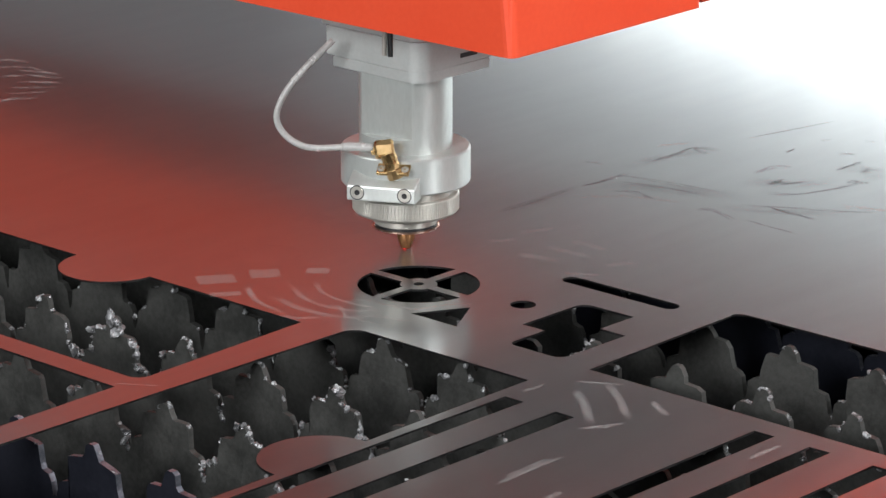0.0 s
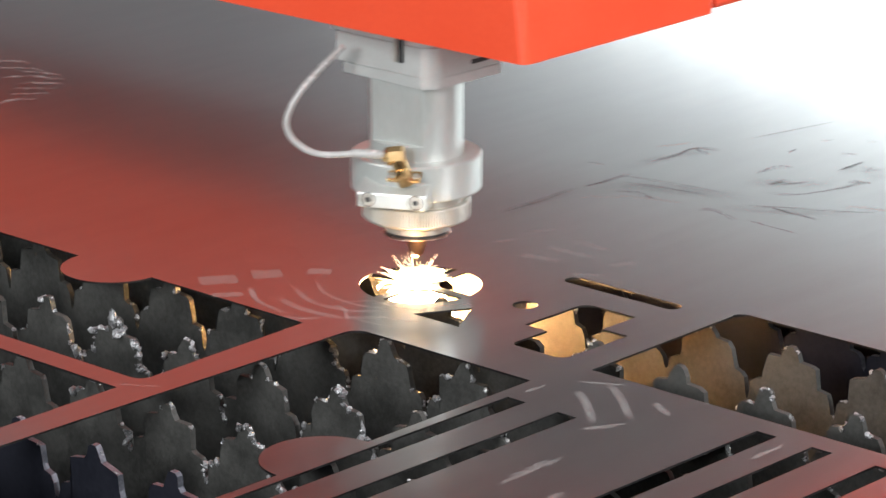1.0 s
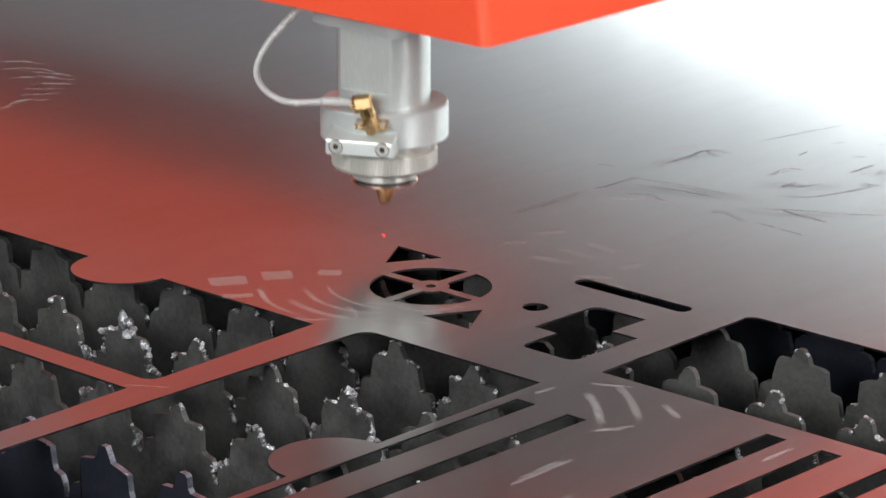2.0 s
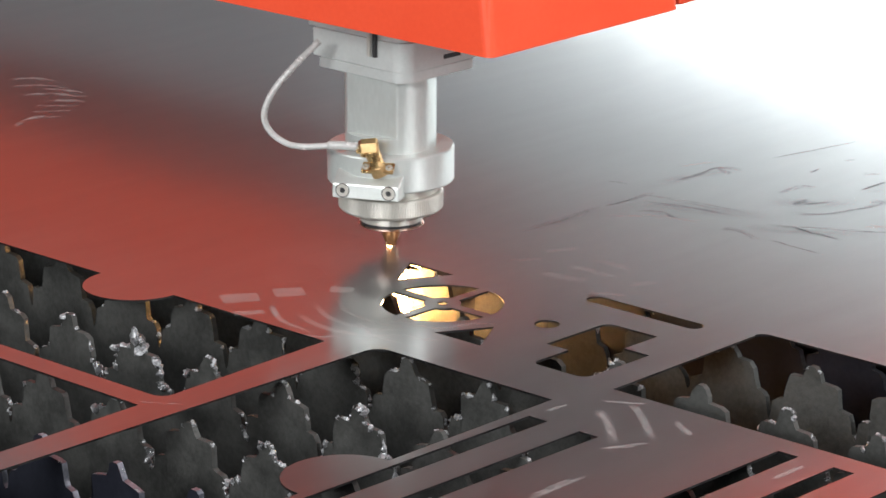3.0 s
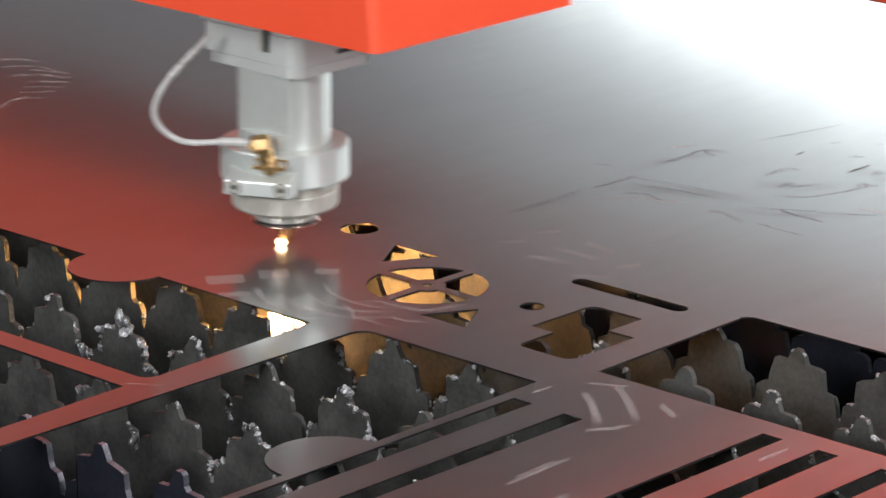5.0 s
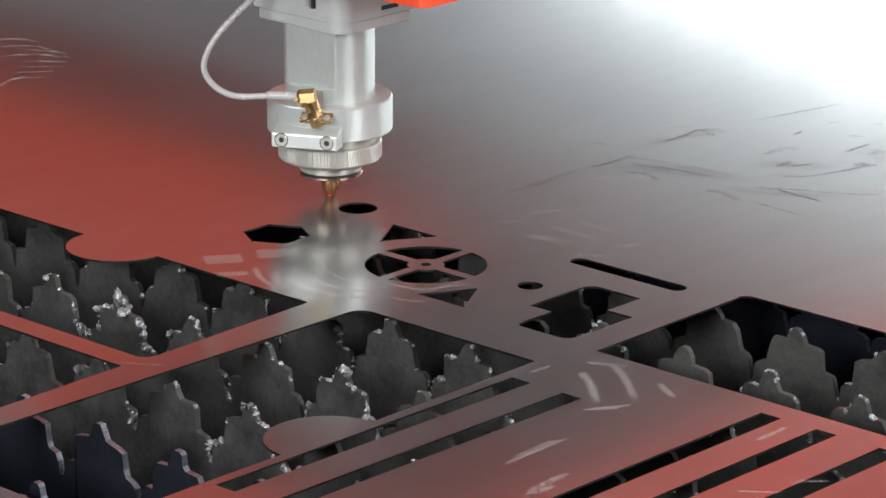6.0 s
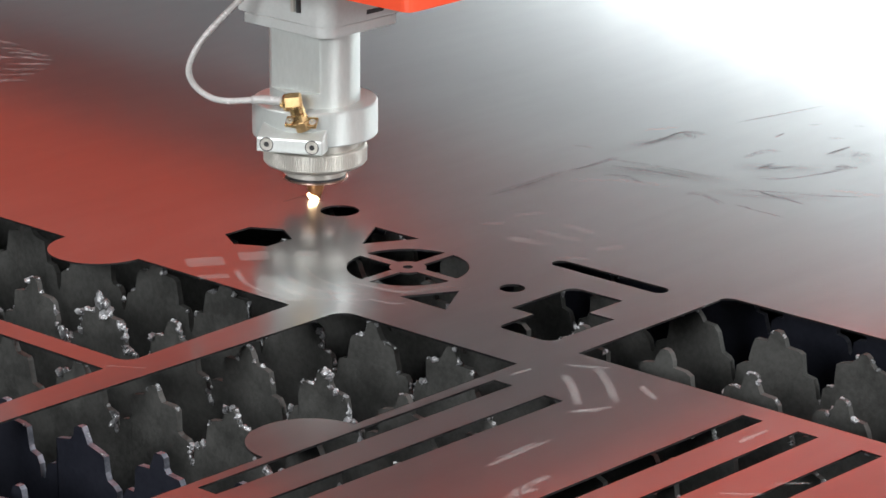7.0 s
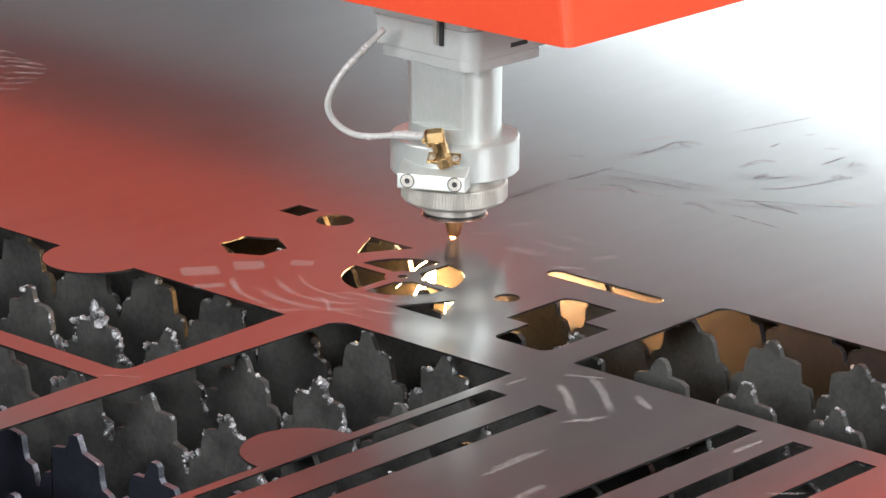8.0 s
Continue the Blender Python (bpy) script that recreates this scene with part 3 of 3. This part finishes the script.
clamp = part("clamp_block", sloped_clamp(), M_ALU, head, "aluminium clamp block")
clamp.matrix_basis = Matrix.Translation(at(-12, 34, 50)) @ pose(0, 0, 0, 0, 0, 27)
for sx in (-15.5, 15.5):
    s = part("socket_screw", lathe(rings((1.8, -2.4), (1.8, 0.0), (2.0, 0.3), (3.9, 0.3), (4.4, -0.3), (4.4, -4)), 32), M_STEEL, clamp, "steel socket-head screw")
    s.matrix_basis = Matrix.Translation((sx * HM, -12.1 * HM, -1.6 * HM)) @ pose(0, 0, 0, 90, 0, 0)
    h = part("screw_recess", lathe(rings((4.75, -1.0), (4.75, 0.06)), 32), M_DARK, clamp, "dark rim round the screw")
    h.matrix_basis = Matrix.Translation((sx * HM, -12.0 * HM, -1.6 * HM)) @ pose(0, 0, 0, 90, 0, 0)
    h = part("hex_socket", lathe(rings((1.75, -0.6), (1.75, -0.2)), 6), M_DARK, clamp, "dark hexagonal socket")
    h.matrix_basis = Matrix.Translation((sx * HM, -12.1 * HM, -1.6 * HM)) @ pose(0, 0, 0, 90, 0, 0)

fit = part("elbow_fitting", lathe(rings((5.6, -4), (5.6, 2.0), (5.0, 2.5), (4.6, 7.0), (5.0, 8.0), (5.0, 13.5), (3.8, 15.5)), 10), M_BRASS, head, "polished brass elbow fitting")
fit.matrix_basis = Matrix.Translation(at(-6.5, 44, 63)) @ pose(0, 0, 0, 0, 0, 42) @ pose(0, 0, 0, 4, -20, 0)
flange = part("flange", hblock(-10.5, 10.5, -4.6, 4.6, -1.3, 1.3, 0.8), M_BRASS, head, "brass mounting flange")
flange.matrix_basis = Matrix.Translation(at(-7.0, 44, 64)) @ pose(0, 0, 0, 0, 0, 32) @ pose(0, 0, 0, 26, 0, 0)
for sx in (-7.6, 7.6):
    k = part("flange_screw", lathe(rings((1.0, -1), (1.0, 0.9), (2.1, 1.1), (2.4, 0.5), (2.4, -1)), 20), M_STEEL, flange, "small steel screw")
    k.location = (sx * HM, -1.2 * HM, 1.5 * HM)
nut = part("elbow_nut", lathe(rings((2.9, -6.6), (4.9, -6.2), (5.9, -5.0), (5.9, 4.4), (5.0, 5.8), (3.2, 6.2), (3.2, 8)), 6), M_BRASS, head, "brass union nut")
nut.matrix_basis = Matrix.Translation(at(-13.0, 44, 77.5)) @ pose(0, 0, 0, 0, 0, 42) @ pose(0, 0, 0, 0, -96, 0) @ pose(0, 0, 0, 0, 0, 12)

HOSE = [at(-19, 44, 78), at(-33, 42.5, 78.6), at(-56, 39, 76.8), at(-68.5, 33, 78.5), at(-78, 31, 86.5), at(-80.5, 29, 97), at(-73.5, 27, 112), at(-60.5, 24, 127), at(-45, 20, 142)]
part("hose", sweep(spline(HOSE, 8), 2.1 * HM, 14), M_HOSE, head, "translucent white air hose", True)
sleeve = part("hose_sleeve", sweep(spline([at(-19.5, 44, 78.1), at(-30, 43, 78.6), at(-39, 41.8, 78.4)], 5), 2.9 * HM, 14), M_HOSE, head, "clear end sleeve of the hose", True)


def corner_block(x0, x1, y0, y1, z0, z1, radius, bevel):
    """A block with one rounded upright corner, at the side of the hose and the tube."""
    pts = [(x0, y0)] + arc(x1 - radius, y0 + radius, radius, -90, 0, 10) + [(x1, y1), (x0, y1)]
    bm = bmesh.new()
    loops = [[bm.verts.new((x * HM, y * HM, z * HM)) for x, y in pts] for z in (z0, z1)]
    n = len(pts)
    for i in range(n):
        bm.faces.new((loops[0][i], loops[0][(i + 1) % n], loops[1][(i + 1) % n], loops[1][i]))
    rims = [bm.faces.new(loops[0][::-1]), bm.faces.new(loops[1])]
    edges = {e for f in rims for e in f.edges}
    bmesh.ops.bevel(bm, geom=list(edges), offset=bevel * HM, segments=2, affect="EDGES", profile=0.5)
    return bm


part("bracket_plate", corner_block(-36.5, 38.6, -27.2, 38, 119, 126, 11, 0.8), M_GREY, head, "light grey base plate")
part("bracket", corner_block(-42, 39, -27.4, 60, 126.2, 145, 11, 0.8), M_GREY, head, "light grey mounting bracket")
part("bracket_top", corner_block(-47, 36, -26.5, 60, 145.2, 190, 8, 0.8), M_GREY, head, "upper bracket block")
part("cable_slot", hblock(38.9, 39.2, 10, 26, 130, 133, 0), M_DARK, head, "dark slot in the side of the bracket")
for px in (10, 15):
    q = part("guide_pin", lathe(rings((1.6, 0), (1.6, 22)), 16), M_STEEL if px == 10 else M_DARK, head, "small upright pin")
    q.location = (px * HM, -28.6 * HM, 134 * HM)

# ---- fire ----
flash = new("cutting_flame")
tagged(flash, "glowing molten metal blown down through the cut", "flame")


def flame():
    rng = random.Random(5)
    bm = bmesh.new()
    bmesh.ops.create_icosphere(bm, subdivisions=2, radius=0.0045, matrix=Matrix.Diagonal((1, 1, 1.5, 1)))
    for k in range(26):
        a = rng.uniform(0, 6.28)
        l, s = rng.uniform(0.02, 0.075), rng.uniform(0.004, 0.045)
        sweep([(0, 0, 0), (s * math.cos(a) * 0.6, s * math.sin(a) * 0.6, -l * 0.45), (s * math.cos(a), s * math.sin(a), -l)], rng.uniform(0.0004, 0.0012), 5, bm, (1, 0.8, 0.2))
    return bm


part("jet", flame(), M_FIRE, flash)
flare = new("flare")
tagged(flare, "broad burst of burning metal under the sheet", "flame")


def burst():
    rng = random.Random(9)
    bm = bmesh.new()
    for k in range(26):
        a, r, z = rng.uniform(0, 6.28), rng.uniform(0, 0.015), rng.uniform(-0.030, 0.0)
        q = rng.uniform(0.003, 0.007)
        bmesh.ops.create_icosphere(bm, subdivisions=1, radius=q, matrix=Matrix.Translation((r * math.cos(a), r * math.sin(a), z)) @ Matrix.Diagonal((1, 1, rng.uniform(1, 2), 1)))
    return bm


part("burst", burst(), M_FLARE, flare)


def spray(name, seed, count, lift, spread, label):
    """Thin glowing traces that leave the cut to one side, along x before it is turned into place."""
    rng = random.Random(seed)
    thing = new(name)
    tagged(thing, label, "sparks")
    for k in range(count):
        l = rng.uniform(0.12, 0.26)
        up, side = rng.uniform(0.6, 1) * lift, rng.uniform(-1, 1) * spread
        pts = [(-0.13 + l * f, side * f * f, 0.003 + up * (f - 0.2 * f * f)) for f in (0.02, 0.2, 0.4, 0.6, 0.8, 1.0)]
        part("spark", sweep(pts, 0.0002, 5, None, (1, 1, 0.9, 0.7, 0.5, 0.25)), M_SPARK, thing)
    return thing


streaks = spray("spark_streaks", 3, 2, 0.055, 0.004, "few thin orange spark trails skimming the sheet")
fan = spray("spark_fan", 8, 14, 0.05, 0.06, "fan of bright orange sparks over the sheet")
hot = part("hot_spot", lathe(rings((0.5, 0.2), (1.7, 0.5), (2.4, 1.2), (2.6, 2.0), (2.3, 2.9), (1.6, 3.7), (0.6, 4.2)), 28), M_HOT, None, "", True)
tagged(hot, "white-hot spot where the beam meets the steel", "flame")
# glowing needle star, added in place of the glare that washes over the spokes
glare_star = new("glare_star")
tagged(glare_star, "star of glowing needles standing for the glare of the cut", "sparks")


def needles():
    rng = random.Random(12)
    bm = bmesh.new()
    bmesh.ops.create_icosphere(bm, subdivisions=2, radius=0.0062, matrix=Matrix.Translation((0, 0, 0.004)))
    for k in range(190):
        a, e = rng.uniform(0, 6.28), rng.uniform(0.0, 0.9) ** 1.6
        l = rng.uniform(0.2, 1) ** 1.5 * 0.027
        d = Vector((math.cos(a) * math.cos(e), math.sin(a) * math.cos(e), math.sin(e)))
        sweep([d * 0.001, d * l * 0.5, d * l], rng.uniform(0.0002, 0.0007), 4, bm, (1, 0.6, 0.05))
    return bm


part("needles", needles(), M_HOT, glare_star)
# a small glowing disc stands in for the projected laser light
dot = part("aiming_dot", lathe(rings((0.5, 0), (1.1, 0.1), (0.8, 0.3)), 16), M_AIM)
tagged(dot, "small red aiming spot on the steel sheet", "laser spot")

# glowing ball, added in place of the wider glow round the nozzle's tip
glow_ball = part("tip_glow_ball", lathe(rings((0.8, -0.4), (2.8, 0.3), (4.0, 1.8), (4.3, 3.4), (3.9, 5.0), (2.7, 6.6), (0.9, 7.4)), 28), M_HOT, None, "", True)
tagged(glow_ball, "glowing ball standing for the wider glow as the cut ends", "flame")
shower = new("molten_shower")
tagged(shower, "white-hot shower of molten drops falling between the slats", "flame")


def drops():
    """A dense falling sheaf with one long drip."""
    rng = random.Random(21)
    bm = bmesh.new()
    for k in range(70):
        r = RIGHT * rng.uniform(-0.020, 0.020) + NEAR * rng.uniform(-0.008, 0.008)
        top, low = rng.uniform(0.0, 0.012), -rng.uniform(0.008, 0.022) - 0.016 * max(0, 1 - abs(r.dot(RIGHT)) / 0.008)
        q = [r * 0.8 + Vector((0, 0, top)), r + Vector((0, 0, (top + low) / 2)), r * 1.05 + Vector((rng.uniform(-1, 1) * 0.002, 0, low))]
        sweep(q, rng.uniform(0.0011, 0.0023), 6, bm, (0.5, 1, 0.15))
    return bm


part("sheaf", drops(), M_FLOW, shower)
for k in range(6):
    a = Vector((0, 0, 0.012 - 0.003 * k)) - RIGHT * (0.026 + 0.003 * k)
    b = a - RIGHT * (0.034 - 0.003 * k) - Vector((0, 0, 0.003 + 0.004 * k))
    part("trail", sweep([a, a.lerp(b, 0.5) + Vector((0, 0, 0.0012)), b], 0.0005, 5, None, (1, 0.9, 0.3)), M_FLOW, shower)


def ember(name, loop, seed, label):
    """Glowing spray that fills a cut-out from below."""
    rng = random.Random(seed)
    cx, cy = sum(p[0] for p in loop) / len(loop), sum(p[1] for p in loop) / len(loop)
    bm = bmesh.new()
    for k in range(60):
        x, y = rng.choice(loop)
        f = rng.uniform(0, 0.86)
        p = Vector(((x - cx) * f, (y - cy) * f, rng.uniform(-2.0, 0.4))) * MM
        d = Vector((rng.uniform(-1, 1), rng.uniform(-1, 1), rng.uniform(-0.5, 0.1))) * 0.004
        sweep([p - d, p, p + d], rng.uniform(0.0003, 0.0013), 5, bm, (0.2, 1, 0.3))
    thing = new(name)
    tagged(thing, label, "flame")
    part("spray", bm, M_FLOW, thing)
    return thing, Vector((cx * MM, cy * MM, -0.001))


round_ember, ROUND_AT = ember("round_ember", DISC, 31, "white-hot spray welling out of the round cut-out")
hex_ember, HEX_AT = ember("hexagonal_ember", HEXAGON, 32, "white-hot spray filling the hexagonal cut-out")
flyers = new("flying_sparks")
tagged(flyers, "scattered single sparks flying off a first pierce", "sparks")
# where each spark starts and ends, in metres from the pierce: to the right, towards the front, up
for a, b in (((-0.02, 0.05, 0.12), (-0.03, 0.04, 0.145)), ((0.05, 0.05, 0.12), (0.065, 0.05, 0.15)), ((0.08, 0.04, 0.12), (0.10, 0.04, 0.14)), ((0.15, 0.06, 0.12), (0.22, 0.06, 0.145)),
             ((0.09, 0.19, 0.01), (0.13, 0.27, 0.004)), ((0.20, 0.16, 0.02), (0.26, 0.20, 0.012)), ((-0.14, 0.06, 0.004), (-0.10, 0.05, 0.01)), ((-0.04, 0.32, 0.01), (-0.05, 0.34, 0.004))):
    a, b = (RIGHT * p[0] + NEAR * p[1] + Vector((0, 0, p[2])) for p in (a, b))
    part("spark", sweep([a, a.lerp(b, 0.5), b], 0.0003, 5, None, (0.4, 1, 0.5)), M_SPARK, flyers)

# ---- what moves ----
HEAD_WAY = (
    (0.0, -60, 50.5, 1), (0.2, -61, 50.5, 1), (0.5, -62.9, 49, 1), (0.7, -71, 38, 1), (0.9, -68, 37, 1), (1.0, -45, 43.5, 1), (1.2, -55.7, 50.5, 1),
    (1.5, -44, 46, 1), (1.7, -56, 18, 1), (1.8, -60, 24, 16), (2.0, -100, 60, 24), (2.15, -122, 74, 8), (2.3, -128.2, 73, 1), (2.5, -126.6, 47.2, 1),
    (2.7, -114, 44, 1), (2.9, -108, 58.8, 1), (3.0, -114.7, 69.9, 1), (3.1, -116.4, 69.2, 1), (3.2, -110, 64, 18), (3.3, -116.2, 65.6, 25.7),
    (3.4, -126.7, 16.2, 23.8), (3.5, -124, -25, 13), (3.6, -135, -28, 1), (3.8, -132.1, -30.8, 1), (4.0, -126, -38.3, 1), (4.2, -125, -39, 1),
    (4.5, -98, -31, 1), (4.7, -97.5, -7.5, 1), (4.9, -117.5, 4, 1), (5.05, -137, -8, 1), (5.15, -137, -30, 1), (5.22, -117.5, -42, 2), (5.3, -115, -44, 16.6),
    (5.4, -143, -24, 24.6), (5.5, -148.8, -22, 22.7), (5.6, -155.5, 51.7, 22.7), (5.7, -160, 70.2, 4.8), (5.8, -159, 71, 1), (6.0, -157, 70, 1),
    (6.2, -157, 71, 1), (6.4, -147, 70, 1), (6.5, -142.5, 54, 1), (6.6, -154.3, 50.5, 1), (6.8, -164.5, 61, 1), (7.0, -151.7, 68, 1),
    (7.1, -152, 70, 11.3), (7.2, -145.7, 71.2, 25), (7.3, -125, 96, 26), (7.4, -56, 99, 10.9), (7.5, -38.2, 92, 1), (7.8, -37.5, 90, 1), (8.0, -36, 87, 1))
BURST = ((0.42, 1.15), (7.92, 8.0))
BURN = ((0.26, 1.7), (2.26, 3.06), (4.14, 5.2), (6.24, 6.95), (7.84, 8.0))
HOT = ((0.26, 1.7), (2.26, 3.13), (3.92, 4.06), (4.14, 5.2), (6.2, 7.04), (7.84, 8.0))
STREAKS = ((6.43, 6.56),)
FAN = ((6.57, 6.9),)
SHOWER = ((3.95, 4.05), (4.15, 4.6))
ROUND = ((6.46, 6.66), (6.76, 6.86))
HEX = ((6.27, 6.36), (6.56, 6.64), (6.74, 6.94))
GLOW_BALL = ((2.87, 2.93), (3.06, 3.14), (6.96, 7.04))
FLYERS = ((5.87, 5.93),)


def place_at(t):
    for a, b in zip(HEAD_WAY, HEAD_WAY[1:]):
        if a[0] <= t <= b[0]:
            f = (t - a[0]) / (b[0] - a[0])
            return [a[i] + (b[i] - a[i]) * f for i in (1, 2, 3)]
    return list(HEAD_WAY[-1][1:])


def fall(t0, ob, lean):
    x, y, _ = ob.location
    rest = pose(x, y, 0)
    return [(0.0, rest), (t0, rest), (t0 + 0.07, pose(x, y, -0.02, lean * 0.3, lean * 0.2, 0)),
            (t0 + 0.17, pose(x + 0.01, y, -0.14, lean, lean * 0.6, 8)), (t0 + 0.27, pose(x + 0.01, y, -0.272, 0, 0, 10)), (8.0, pose(x + 0.01, y, -0.272, 0, 0, 10))]


def motions():
    walk(head, [(t, pose(x * MM, y * MM, z * MM)) for t, x, y, z in HEAD_WAY])
    walk(carriage, [(t, pose(x * MM, y * MM, 0)) for t, x, y, z in HEAD_WAY])
    walk(gantry, [(t, pose(0, y * MM, 0)) for t, x, y, z in HEAD_WAY])
    walk(dot, [(t, pose(x * MM, y * MM, 0.0003)) for t, x, y, z in HEAD_WAY])
    # the flame stands under the nozzle while it burns and is parked in the added closed box otherwise
    rows, n = [], 240
    for i in range(0, n + 1):
        t = i / 30
        x, y, z = place_at(t)
        on = any(a <= t <= b for a, b in BURN)
        rows.append((t, pose(x * MM, y * MM, -0.006) if on else pose(-0.30, 0.10, -0.58)))
    walk(flash, rows)
    rows = []
    for i in range(0, 241):
        t = i / 30
        x, y, z = place_at(t)
        on = any(a <= t <= b for a, b in BURST)
        rows.append((t, pose(x * MM, y * MM, -0.010) if on else pose(0.10, 0.10, -0.62)))
    walk(flare, rows)
    for thing, spans, place, rest in ((hot, HOT, Vector((0, 0, 0.0004)), Vector((-0.30, -0.10, -0.62))), (glow_ball, GLOW_BALL, Vector((0, 0, 0.0)), Vector((0.02, -0.10, -0.62))), (glare_star, BURST[:1], NEAR * 0.066 + Vector((0, 0, 0.001)), Vector((0.10, -0.10, -0.62)))):
        rows = []
        for i in range(0, 241):
            t = i / 30
            x, y, z = place_at(t)
            on = any(a <= t <= b for a, b in spans)
            rows.append((t, Matrix.Translation(Vector((x * MM, y * MM, 0)) + place if on else rest)))
        walk(thing, rows)
    for thing, spans in ((streaks, STREAKS), (fan, FAN)):
        rows = []
        for i in range(0, 241):
            t = i / 30
            x, y, z = place_at(t)
            on = any(a <= t <= b for a, b in spans)
            rows.append((t, pose(-0.02, 0.155, 0.0, 0, 0, 43) if on else pose(-0.10, 0.0, -0.66)))
        walk(thing, rows)
    for thing, spans, place in ((shower, SHOWER, Vector((-0.134, -0.045, -0.034))), (round_ember, ROUND, ROUND_AT), (hex_ember, HEX, HEX_AT), (flyers, FLYERS, Vector((-0.158, 0.070, 0)))):
        rows = []
        for i in range(0, 241):
            on = any(a <= i / 30 <= b for a, b in spans)
            rows.append((i / 30, Matrix.Translation(place if on else Vector((-0.12, 0.04, -0.63)))))
        walk(thing, rows)
    walk(slug_tri, fall(1.72, slug_tri, 35))
    walk(slug_disc, fall(3.1, slug_disc, -40))
    walk(slug_hex, fall(5.2, slug_hex, 30))
    walk(slug_sq, fall(7.0, slug_sq, -30))


motions()
